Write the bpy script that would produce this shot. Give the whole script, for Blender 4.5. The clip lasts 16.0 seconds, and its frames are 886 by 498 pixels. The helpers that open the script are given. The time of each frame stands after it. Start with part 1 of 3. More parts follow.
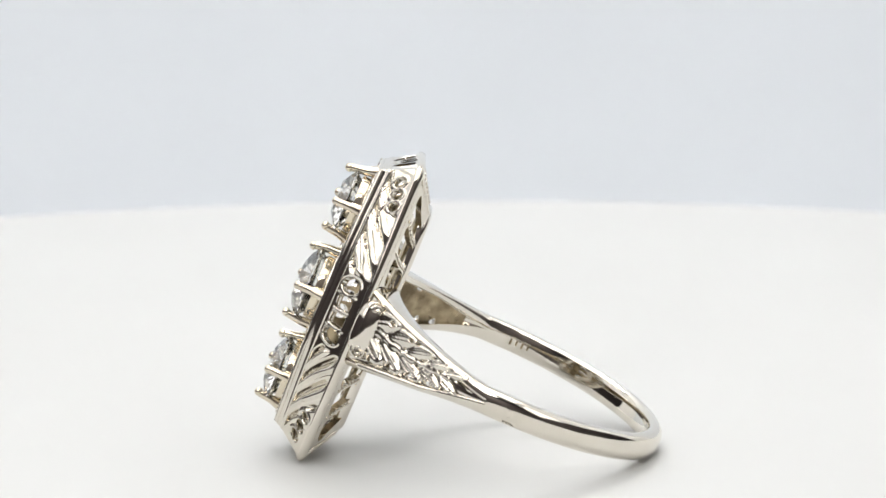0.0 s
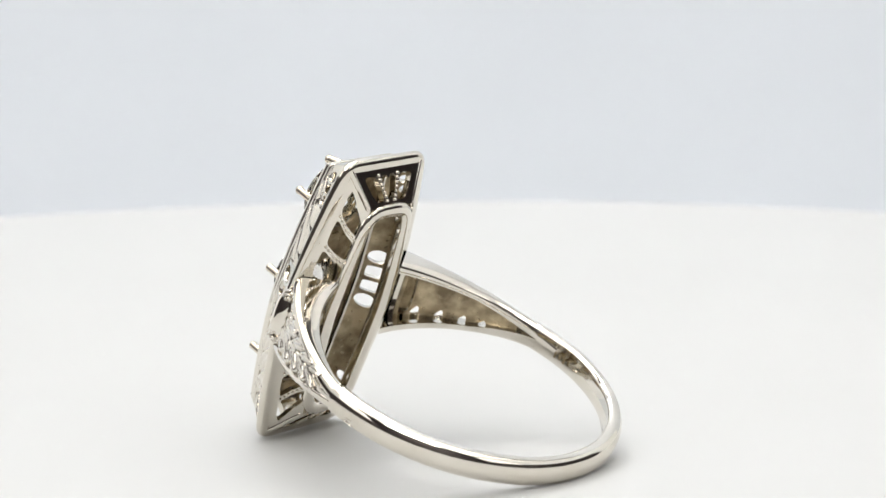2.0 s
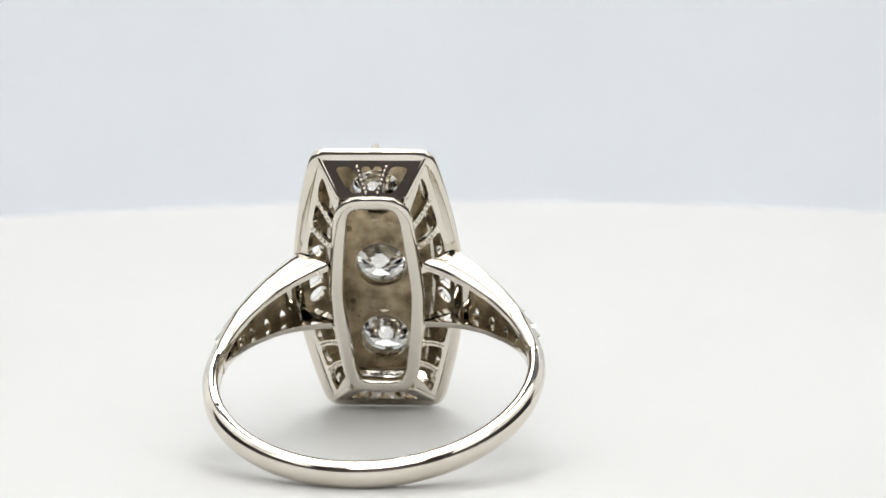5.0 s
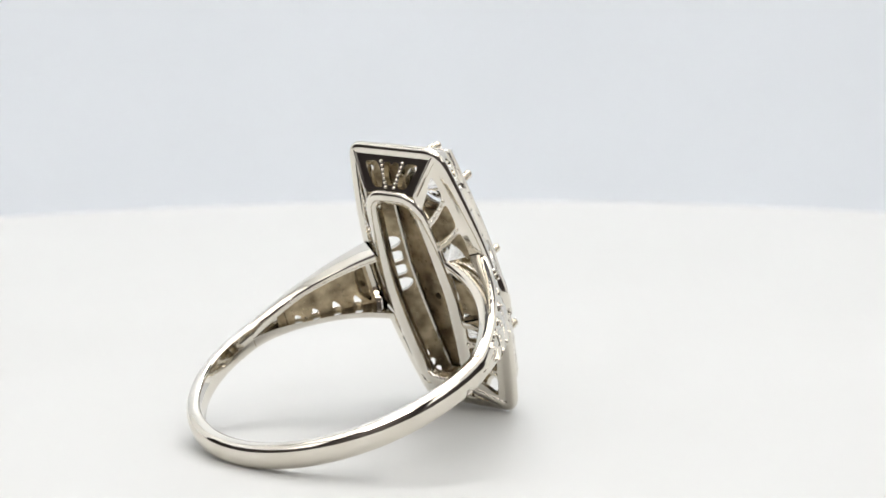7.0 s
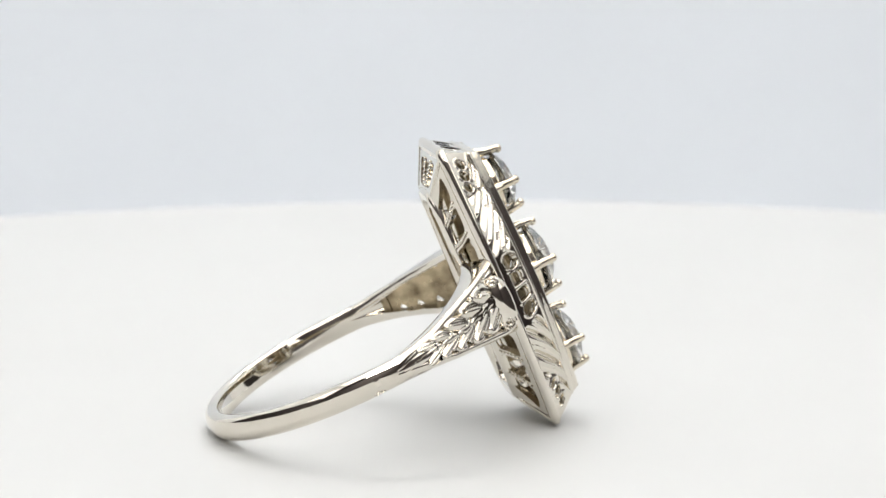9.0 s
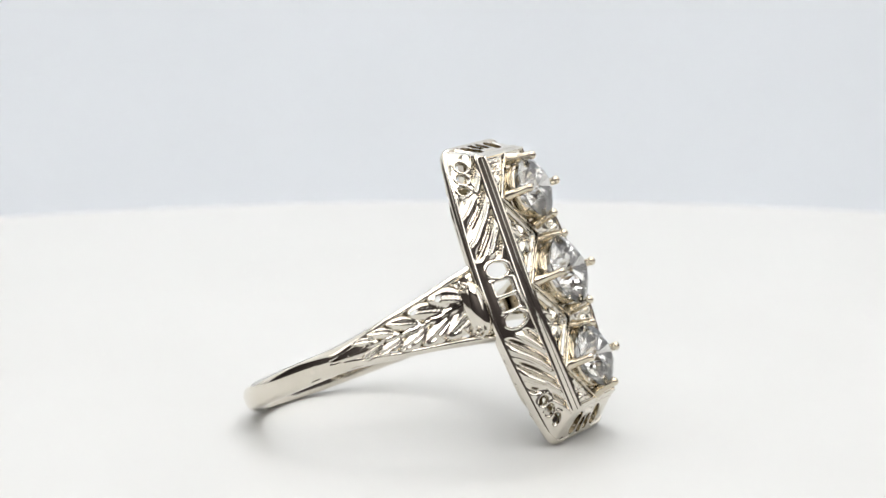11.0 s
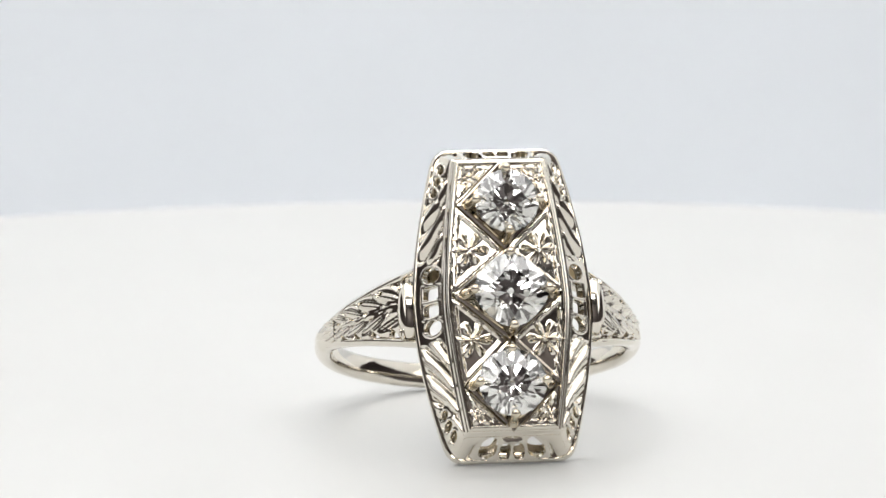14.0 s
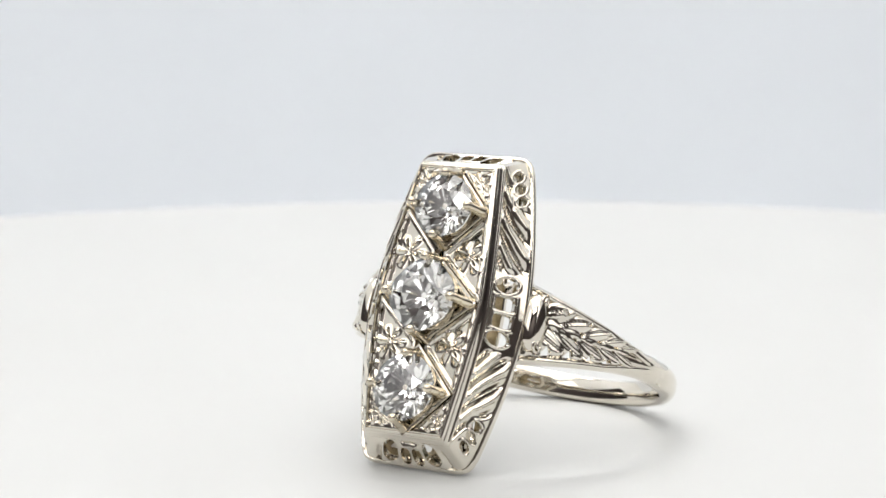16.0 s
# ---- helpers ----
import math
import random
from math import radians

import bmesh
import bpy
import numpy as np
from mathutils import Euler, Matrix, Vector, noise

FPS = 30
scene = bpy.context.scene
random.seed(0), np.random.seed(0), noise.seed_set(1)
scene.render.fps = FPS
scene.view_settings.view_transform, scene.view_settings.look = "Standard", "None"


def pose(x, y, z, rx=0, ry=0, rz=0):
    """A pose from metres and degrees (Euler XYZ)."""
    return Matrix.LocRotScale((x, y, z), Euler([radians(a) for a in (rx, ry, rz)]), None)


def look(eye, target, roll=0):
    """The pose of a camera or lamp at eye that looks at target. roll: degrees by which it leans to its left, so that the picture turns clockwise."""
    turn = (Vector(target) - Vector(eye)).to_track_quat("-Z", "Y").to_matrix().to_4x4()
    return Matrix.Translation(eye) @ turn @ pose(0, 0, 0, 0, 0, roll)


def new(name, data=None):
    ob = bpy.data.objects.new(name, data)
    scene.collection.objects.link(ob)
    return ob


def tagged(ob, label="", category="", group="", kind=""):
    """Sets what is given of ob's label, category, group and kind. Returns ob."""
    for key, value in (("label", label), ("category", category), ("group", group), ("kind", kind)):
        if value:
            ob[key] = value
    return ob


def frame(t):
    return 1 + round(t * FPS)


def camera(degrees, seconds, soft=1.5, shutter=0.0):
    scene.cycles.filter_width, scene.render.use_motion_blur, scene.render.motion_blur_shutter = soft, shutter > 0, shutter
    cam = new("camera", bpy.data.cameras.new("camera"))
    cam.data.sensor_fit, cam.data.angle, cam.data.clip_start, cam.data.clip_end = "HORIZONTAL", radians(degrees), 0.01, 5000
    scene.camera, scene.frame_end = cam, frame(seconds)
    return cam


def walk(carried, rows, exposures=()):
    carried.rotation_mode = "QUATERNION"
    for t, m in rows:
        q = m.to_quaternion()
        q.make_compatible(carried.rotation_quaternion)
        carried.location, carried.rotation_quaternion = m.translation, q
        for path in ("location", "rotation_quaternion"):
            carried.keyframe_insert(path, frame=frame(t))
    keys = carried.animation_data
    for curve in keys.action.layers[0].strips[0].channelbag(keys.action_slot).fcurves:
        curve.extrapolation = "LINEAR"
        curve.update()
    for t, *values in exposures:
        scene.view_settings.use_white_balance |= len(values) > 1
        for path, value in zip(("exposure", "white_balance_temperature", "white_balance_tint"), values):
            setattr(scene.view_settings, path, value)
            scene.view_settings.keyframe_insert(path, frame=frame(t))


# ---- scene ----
from mathutils.geometry import delaunay_2d_cdt

# The camera stands still before a turning table.
MM = 0.001
cam = camera(19.62, 16.0)
EYE = pose(0.624 * MM, -150.588 * MM, 36.008 * MM, 90 - 9.295, 0, 0) @ pose(0, 0, 0, 0, 0, -0.385)
cam.data.dof.use_dof = True
cam.data.dof.focus_distance = 0.150
cam.data.dof.aperture_fstop = 85
walk(cam, [(0.0, EYE), (16.0, EYE)], exposures=[(0.0, 0.06), (16.0, 0.06)])

# The table turns evenly, and carries the ring off its axis.
TURN, FRONT = 18.857, 14.324
LEAN = 23.028
RING_AT = (3.636 * MM, -4.258 * MM, 8.505 * MM)


def table_pose(t):
    return pose(0, 0, 0, 0, 0, -TURN * (t - FRONT))


def ring_pose(t):
    return table_pose(t) @ pose(*RING_AT, 90 - LEAN, 0, 0)


# ---- light ----
world = bpy.data.worlds.new("world")
scene.world = world
world.use_nodes = True
world.node_tree.nodes["Background"].inputs[0].default_value = (0.9, 0.95, 1.0, 1)
world.node_tree.nodes["Background"].inputs[1].default_value = 0.15


def strip_lamp(name, x, y, z, sx, sy, watts, target):
    d = bpy.data.lights.new(name, "AREA")
    d.shape, d.size, d.size_y, d.energy, d.color = "RECTANGLE", sx, sy, watts, (1.0, 0.992, 0.975)
    ob = new(name, d)
    ob.matrix_world = look((x, y, z), target)
    return ob


strip_lamp("led_light_rear", 0.02, 0.05, 0.345, 0.47, 0.17, 0.195, (0.02, 0.05, 0))
strip_lamp("room_light", 0, -1.55, 1.57, 1.2, 0.6, 17.0, (0, -1.55, 0))
# Unseen lamp added close to the backdrop to brighten it.
strip_lamp("backdrop_fill", 0.03, 0.236, 0.345, 0.34, 0.016, 0.78, (0.02, 0.264, 0.0))
strip_lamp("led_light_front", 0.0, -0.15, 0.345, 0.48, 0.19, 0.145, (0.0, -0.15, 0))


# ---- materials ----
def material(name):
    m = bpy.data.materials.new(name)
    m.use_nodes = True
    return m, m.node_tree.nodes, m.node_tree.links, m.node_tree.nodes["Principled BSDF"]


def grain(nodes, links, scale, detail=4.0):
    co = nodes.new("ShaderNodeTexCoord")
    n = nodes.new("ShaderNodeTexNoise")
    n.inputs["Scale"].default_value = scale
    n.inputs["Detail"].default_value = detail
    links.new(co.outputs["Object"], n.inputs["Vector"])
    return n


def span(nodes, links, source, low, high):
    r = nodes.new("ShaderNodeMapRange")
    r.inputs["To Min"].default_value, r.inputs["To Max"].default_value = low, high
    links.new(source, r.inputs["Value"])
    return r.outputs[0]


def blend(nodes, links, source, a, b):
    r = nodes.new("ShaderNodeValToRGB")
    r.color_ramp.elements[0].position, r.color_ramp.elements[1].position = 0.35, 0.65
    r.color_ramp.elements[0].color, r.color_ramp.elements[1].color = (*a, 1), (*b, 1)
    links.new(source, r.inputs[0])
    return r.outputs[0]


def relief(nodes, links, shader, source, strength, distance):
    b = nodes.new("ShaderNodeBump")
    b.inputs["Strength"].default_value, b.inputs["Distance"].default_value = strength, distance
    links.new(source, b.inputs["Height"])
    links.new(b.outputs[0], shader.inputs["Normal"])


def metal(name, a, b, rough_low, rough_high, bump, size=350):
    m, n, l, p = material(name)
    p.inputs["Metallic"].default_value = 1.05
    broad, fine = grain(n, l, size), grain(n, l, 4000)
    l.new(blend(n, l, broad.outputs[0], a, b), p.inputs["Base Color"])
    l.new(span(n, l, fine.outputs[0], rough_low, rough_high), p.inputs["Roughness"])
    wave = n.new("ShaderNodeBump")
    wave.inputs["Strength"].default_value, wave.inputs["Distance"].default_value = 0.3, 0.00006
    l.new(grain(n, l, 620, 1.5).outputs[0], wave.inputs["Height"])
    relief(n, l, p, grain(n, l, 2600).outputs[0], bump, 0.00002)
    l.new(wave.outputs[0], p.inputs["Normal"].links[0].from_node.inputs["Normal"])
    return m


def matt(name, a, b, rough, scale, bump, depth):
    m, n, l, p = material(name)
    l.new(blend(n, l, grain(n, l, scale).outputs[0], a, b), p.inputs["Base Color"])
    p.inputs["Roughness"].default_value = rough
    relief(n, l, p, grain(n, l, scale * 12).outputs[0], bump, depth)
    return m


WHITE_GOLD = metal("white_gold", (0.81, 0.768, 0.69), (0.765, 0.718, 0.63), 0.03, 0.09, 0.2)
# Grimy cast metal, its colour also holding the interior's shade and yellow inter-reflection.
DIM_CAST_GOLD = metal("dimmed_unpolished_gold", (0.58, 0.48, 0.32), (0.2, 0.155, 0.10), 0.18, 0.45, 1.0, 750)
PRONG_GOLD = metal("warm_white_gold", (0.80, 0.73, 0.60), (0.74, 0.66, 0.52), 0.08, 0.2, 0.2)
WHITE_PLASTIC = matt("white_plastic", (0.57, 0.57, 0.556), (0.56, 0.56, 0.546), 0.5, 40, 0.05, 0.0001)
PAPER = matt("white_paper", (0.835, 0.87, 0.915), (0.825, 0.86, 0.905), 0.8, 30, 0.1, 0.0002)
CLOTH = matt("white_cloth", (0.85, 0.85, 0.845), (0.83, 0.83, 0.825), 0.85, 30, 0.1, 0.0002)
WALL_PAINT = matt("brown_paint", (0.205, 0.18, 0.178), (0.18, 0.158, 0.156), 0.8, 3, 0.1, 0.001)
DARK_PAINT = matt("dark_grey_paint", (0.11, 0.105, 0.11), (0.09, 0.086, 0.09), 0.6, 20, 0.1, 0.0002)
DIAMOND, n_, l_, p_ = material("diamond")
p_.inputs["Base Color"].default_value = (1, 0.99, 0.965, 1)
p_.inputs["Roughness"].default_value = 0.0
p_.inputs["IOR"].default_value = 2.42
p_.inputs["Transmission Weight"].default_value = 1.05
LED, n_, l_, p_ = material("led_panel")
p_.inputs["Base Color"].default_value = (0.9, 0.9, 0.9, 1)
p_.inputs["Emission Color"].default_value = (1, 0.992, 0.975, 1)
p_.inputs["Emission Strength"].default_value = 1.05


# ---- mesh helpers: lists of points (in millimetres) and faces ----
def joined(*pieces):
    vs, fs = [], []
    for v, f in pieces:
        k = len(vs)
        vs += [tuple(p) for p in v]
        fs += [tuple(i + k for i in q) for q in f]
    return vs, fs


def moved(shape, m):
    return [tuple(m @ Vector(p)) for p in shape[0]], shape[1]


def mirrored(shape, axis=0):
    vs = []
    for p in shape[0]:
        p = list(p)
        p[axis] = -p[axis]
        vs.append(tuple(p))
    return vs, [tuple(reversed(f)) for f in shape[1]]


def mesh_of(name, shape, mat, sharp=35, unit=MM):
    me = bpy.data.meshes.new(name)
    me.from_pydata([(x * unit, y * unit, z * unit) for x, y, z in shape[0]], [], shape[1])
    bm = bmesh.new()
    bm.from_mesh(me)
    bmesh.ops.remove_doubles(bm, verts=bm.verts, dist=1e-7)
    bmesh.ops.recalc_face_normals(bm, faces=bm.faces)
    bm.to_mesh(me)
    bm.free()
    if sharp:
        me.shade_smooth()
        me.set_sharp_from_angle(angle=radians(sharp))
    me.materials.append(mat)
    return me


def part(name, shape, mat, parent, label="", sharp=35, unit=MM):
    ob = new(name, mesh_of(name, shape, mat, sharp, unit))
    ob.parent = parent
    return tagged(ob, label)


def skin(rows, closed_along=False, closed_across=True, caps=True):
    """Faces between rows of points that follow one another."""
    n, k = len(rows), len(rows[0])
    vs = [tuple(p) for r in rows for p in r]
    fs = []
    for i in range(n if closed_along else n - 1):
        j = (i + 1) % n
        for a in range(k if closed_across else k - 1):
            b = (a + 1) % k
            fs.append((i * k + a, i * k + b, j * k + b, j * k + a))
    if caps and not closed_along and closed_across:
        fs.append(tuple(range(k - 1, -1, -1)))
        fs.append(tuple((n - 1) * k + a for a in range(k)))
    return vs, fs


def loop_sweep(path, profile, z=0.0):
    """A profile of (outward, up) pairs carried round a closed path in the plane."""
    p = np.array(path, float)
    a, b = np.roll(p, 1, 0), np.roll(p, -1, 0)
    d1, d2 = p - a, b - p
    d1 /= np.linalg.norm(d1, axis=1)[:, None]
    d2 /= np.linalg.norm(d2, axis=1)[:, None]
    n1, n2 = np.stack([d1[:, 1], -d1[:, 0]], 1), np.stack([d2[:, 1], -d2[:, 0]], 1)
    m = n1 + n2
    m /= np.linalg.norm(m, axis=1)[:, None]
    m /= np.maximum((m * n1).sum(1), 0.5)[:, None]
    rows = [[(q[0] + w[0] * o, q[1] + w[1] * o, z + h) for o, h in profile] for q, w in zip(p, m)]
    return skin(rows, closed_along=True)


def inside(poly, pts):
    x, y = pts[:, 0], pts[:, 1]
    r = np.zeros(len(pts), bool)
    q = np.array(poly)
    for (x1, y1), (x2, y2) in zip(q, np.roll(q, -1, 0)):
        if y1 == y2:
            continue
        r ^= ((y1 > y) != (y2 > y)) & (x < (x2 - x1) * (y - y1) / (y2 - y1) + x1)
    return r


def spaced(poly, step):
    out = []
    for (x1, y1), (x2, y2) in zip(poly, poly[1:] + poly[:1]):
        k = max(1, int(math.hypot(x2 - x1, y2 - y1) / step))
        out += [(x1 + (x2 - x1) * i / k, y1 + (y2 - y1) * i / k) for i in range(k)]
    return out


def pierced(outline, holes, surface, thick, step=0.2, height=None):
    """A plate over an outline with holes through it, laid on surface(u, v, offset), its front raised by height(u, v)."""
    loops = [spaced(list(outline), step)] + [list(h) for h in holes]
    pts, edges = [], []
    for lp in loops:
        k = len(pts)
        pts += lp
        edges += [(k + i, k + (i + 1) % len(lp)) for i in range(len(lp))]
    rim = np.array(pts)
    lo, hi = rim.min(0), rim.max(0)
    gx, gy = np.meshgrid(np.arange(lo[0] + step / 2, hi[0], step), np.arange(lo[1] + step / 2, hi[1], step))
    g = np.stack([gx.ravel(), gy.ravel()], 1)
    keep = inside(loops[0], g)
    for h in loops[1:]:
        keep &= ~inside(h, g)
    g = g[keep]
    if len(g):
        near = np.array([np.min(np.abs(rim - q).sum(1)) for q in g])
        g = g[near > step * 0.45]
    allp = [Vector(p) for p in pts] + [Vector(p) for p in g]
    vs, _, fs, *_ = delaunay_2d_cdt(allp, edges, [], 0, 1e-7)
    v2 = np.array([(p.x, p.y) for p in vs])
    cen = np.array([v2[list(f)].mean(0) for f in fs])
    ok = inside(loops[0], cen)
    for h in loops[1:]:
        ok &= ~inside(h, cen)
    tris = [tuple(f) for f, k in zip(fs, ok) if k]
    n = len(v2)
    front = [surface(u, v, height(u, v) if height else 0.0) for u, v in v2]
    back = [surface(u, v, -thick) for u, v in v2]
    count = {}
    for f in tris:
        for a, b in zip(f, f[1:] + f[:1]):
            count[(a, b)] = 1
    side = [(b, a, a + n, b + n) for a, b in count if (b, a) not in count]
    return front + back, tris + [tuple(i + n for i in reversed(f)) for f in tris] + side


def oval(cx, cy, rx, ry, k=16, power=2.0, turn=0.0):
    out = []
    for i in range(k):
        a = 2 * math.pi * i / k
        c, s = math.cos(a), math.sin(a)
        x = rx * math.copysign(abs(c) ** (2 / power), c)
        y = ry * math.copysign(abs(s) ** (2 / power), s)
        out.append((cx + x * math.cos(turn) - y * math.sin(turn), cy + x * math.sin(turn) + y * math.cos(turn)))
    return out


def rod(a, b, r1, r2, k=10, dome=True):
    """A tapering round rod from a to b with a domed end."""
    a, b = Vector(a), Vector(b)
    q = (b - a).to_track_quat("Z", "Y").to_matrix()
    length = (b - a).length
    prof = [(r1, 0), (r2, length)]
    if dome:
        prof = [(r1, 0), (r2, length - r2)] + [(r2 * math.cos(x), length - r2 + r2 * math.sin(x)) for x in (0.4, 0.8, 1.2)]
    rows = [[a + q @ Vector((r * math.cos(2 * math.pi * i / k), r * math.sin(2 * math.pi * i / k), z)) for i in range(k)] for r, z in prof]
    return skin(rows)


def bead(c, r, sx=1.0, sy=1.0, sz=1.0, k=10):
    rows = [[(c[0] + sx * r * math.sin(t) * math.cos(2 * math.pi * i / k), c[1] + sy * r * math.sin(t) * math.sin(2 * math.pi * i / k), c[2] - sz * r * math.cos(t)) for i in range(k)]
            for t in (0.25, 0.7, 1.2, 1.57, 1.95, 2.45, 2.9)]
    return skin(rows)


def box(x0, x1, y0, y1, z0, z1):
    v = [(x, y, z) for z in (z0, z1) for x, y in ((x0, y0), (x1, y0), (x1, y1), (x0, y1))]
    return v, [(3, 2, 1, 0), (4, 5, 6, 7), (0, 1, 5, 4), (1, 2, 6, 5), (2, 3, 7, 6), (3, 0, 4, 7)]


# ---- the room, the light tent and the turning table ----
def setting():
    tagged(new("floor", mesh_of("floor", box(-1.6, 1.6, -2.2, 1.6, -0.86, -0.80), WALL_PAINT, 0, 1)), "dim brown room floor", kind="structure")
    tagged(new("ceiling", mesh_of("ceiling", box(-1.6, 1.6, -2.2, 1.6, 1.6, 1.66), WALL_PAINT, 0, 1)), "dim brown room ceiling", kind="structure")
    for name, b in (("wall_south", (-1.6, 1.6, -2.26, -2.2)), ("wall_north", (-1.6, 1.6, 1.6, 1.66)), ("wall_west", (-1.66, -1.6, -2.2, 1.6)), ("wall_east", (1.6, 1.66, -2.2, 1.6))):
        tagged(new(name, mesh_of(name, box(*b, -0.80, 1.6), WALL_PAINT, 0, 1)), "dim brown painted room wall", kind="structure")
    lamp = tagged(new("ceiling_light"), "rectangular white room ceiling light panel", "ceiling light")
    part("frame", box(-0.62, 0.62, -1.87, -1.23, 1.585, 1.599), PAPER, lamp, "", 0, 1)
    part("diffuser", box(-0.6, 0.6, -1.85, -1.25, 1.575, 1.584), LED, lamp, "", 0, 1)
    tent = new("light_tent")
    tagged(tent, "white photo light tent with LED strips under its roof", "light tent")
    part("back_panel", box(-0.26, 0.26, 0.27, 0.275, -0.06, 0.36), PAPER, tent, "pale grey paper backdrop", 0, 1)
    for x in (-0.265, 0.26):
        part("side_panel", box(x, x + 0.005, 0.11, 0.275, -0.06, 0.36), CLOTH, tent, "", 0, 1)
        # Glowing panel added on each side for fill and bright reflections in the stones.
        part("glow_strip", box(x + (0.006 if x < 0 else -0.004), x + (0.009 if x < 0 else -0.001), -0.31, -0.13, 0.145, 0.30), LED, tent, "unseen glowing white strip", 0, 1)
        # Unseen cloth, high only: bright reflections above, dark room reflected below.
        part("side_reflector", box(x, x + 0.005, -0.32, 0.109, 0.13, 0.36), CLOTH, tent, "unseen upper side cloth added as a reflector", 0, 1)
    part("roof_panel", box(-0.265, 0.265, -0.32, 0.275, 0.36, 0.365), CLOTH, tent, "", 0, 1)
    # Unseen board, added so upward metal faces reflect dark between the strips.
    part("dark_reflection_board", box(-0.24, 0.24, -0.27, 0.25, 0.3585, 0.3598), DARK_PAINT, tent, "unseen dark grey board added to darken the metal's reflections", 0, 1)
    part("floor_panel", box(-0.265, 0.265, -0.05, 0.275, -0.065, -0.06), CLOTH, tent, "", 0, 1)
    # The narrow rear strip is added to go with the backdrop's fill lamp.
    for x, y, d in ((0.0, 0.05, 0.085), (0.0, -0.15, 0.1), (0.0, 0.236, 0.008)):
        part("glow_strip", box(x - 0.24, x + 0.24, y - d, y + d, 0.350, 0.358), LED, tent, "unseen glowing white strip", 0, 1)


def desk():
    d = tagged(new("desk"), "plain brown desk under the light tent", "desk")
    part("desktop", box(-0.6, 0.6, -0.36, 0.45, -0.095, -0.066), WALL_PAINT, d, "", 0, 1)
    for x in (-0.55, 0.55):
        for y in (-0.31, 0.4):
            part("leg", box(x - 0.025, x + 0.025, y - 0.025, y + 0.025, -0.80, -0.095), WALL_PAINT, d, "", 0, 1)


def turning_table():
    t = new("turntable")
    tagged(t, "round matt white plastic turntable carrying the ring", "turntable")
    r = 100.2
    prof = [(0.0, 0.0), (40, 0.0), (r - 1.5, 0.0), (r - 0.6, -0.2), (r - 0.15, -0.7), (r, -1.5), (r, -14), (r - 1, -15), (0.0, -15)]
    k = 160
    rows = [[(max(q, 0.01) * math.cos(2 * math.pi * i / k), max(q, 0.01) * math.sin(2 * math.pi * i / k), z) for i in range(k)] for q, z in prof]
    part("disc", skin(rows), WHITE_PLASTIC, t, "", 50)
    rows = [[(q * math.cos(2 * math.pi * i / 64), q * math.sin(2 * math.pi * i / 64), z) for i in range(64)] for q, z in ((70, -15), (70, -59.9))]
    part("pedestal", skin(rows), WHITE_PLASTIC, t, "", 50)
    return t


# ---- the ring; X across the head, Y along it, Z out of its face, millimetres ----
TOP, LOW = 9.55, 9.14            # rim's ends along Y
FACE_TOP, FACE_LOW = 8.52, 7.75
RIM_MID, RIM_END = 5.3, 3.62
FRAME_MID, FRAME_END = 3.68, 2.74
WALL_Z, FRAME_Z = 1.58, 2.14
BAND_Z = -1.5
STONES = (5.62, 0.3, -5.0)
STONE_X = (0.19, 0.13, -0.04)
CLAWS = (1.83, 2.12, 1.88)
CLAW_TOP = (3.73, 3.92, 3.62)
HOOP, HOOP_Z, HOOP_X = 10.06, -9.26, -0.457
DOME = 0.25                      # the face swells along its length


def swell(y):
    return DOME * max(0.0, 1 - (y / 8.2) ** 2)


def domed(shape):
    return [(x, y, z + swell(y)) for x, y, z in shape[0]], shape[1]


def along(s, top, low):
    return s * (top if s > 0 else low)


def barrel(s, mid, end, power=1.45):
    return mid - (mid - end) * abs(s) ** power


def outline(mid, end, top, low, k=20, corner=0.25, power=1.45):
    right = [(barrel(s, mid, end, power), along(s, top, low)) for s in np.linspace(-1, 1, 2 * k + 1)]
    left = [(-x, y) for x, y in reversed(right)]
    path = [Vector(p) for p in right + left]
    at = [path[i] for i in (0, 2 * k, 2 * k + 1, 4 * k + 1)]
    out = []
    for i, p in enumerate(path):
        if any((p - c).length < 1e-6 for c in at):
            a = next(path[i - j] for j in range(1, 9) if (path[i - j] - p).length > corner)
            b = next(path[(i + j) % len(path)] for j in range(1, 9) if (path[(i + j) % len(path)] - p).length > corner)
            a, b = p + (a - p).normalized() * corner, p + (b - p).normalized() * corner
            out += [tuple(a * (1 - f) ** 2 + p * 2 * f * (1 - f) + b * f * f) for f in (0, 0.25, 0.5, 0.75, 1)]
        elif min((p - c).length for c in at) > corner * 1.05:
            out.append(tuple(p))
    return out


def side_point(s, v):
    """A point of the flaring side wall: s along the head from -1 to 1, v from the rim to the frame."""
    e = 0.14 + 0.2 * abs(s) ** 12
    r = Vector((barrel(s, RIM_MID, RIM_END, 1.65) - e, along(s, TOP - e, LOW - e), 0.17))
    g = Vector((barrel(s, FRAME_MID, FRAME_END), along(s, FACE_TOP, FACE_LOW), WALL_Z))
    g.z += swell(g.y)
    return r.lerp(g, v)


def side_surface(u, v, h):
    s, v = u / 9.25, v / 1.6
    p = side_point(s, v)
    n = (side_point(s + 0.01, v) - side_point(s - 0.01, v)).cross(side_point(s, v + 0.01) - side_point(s, v - 0.01)).normalized()
    if n.x < 0:
        n = -n
    return tuple(p + n * h)


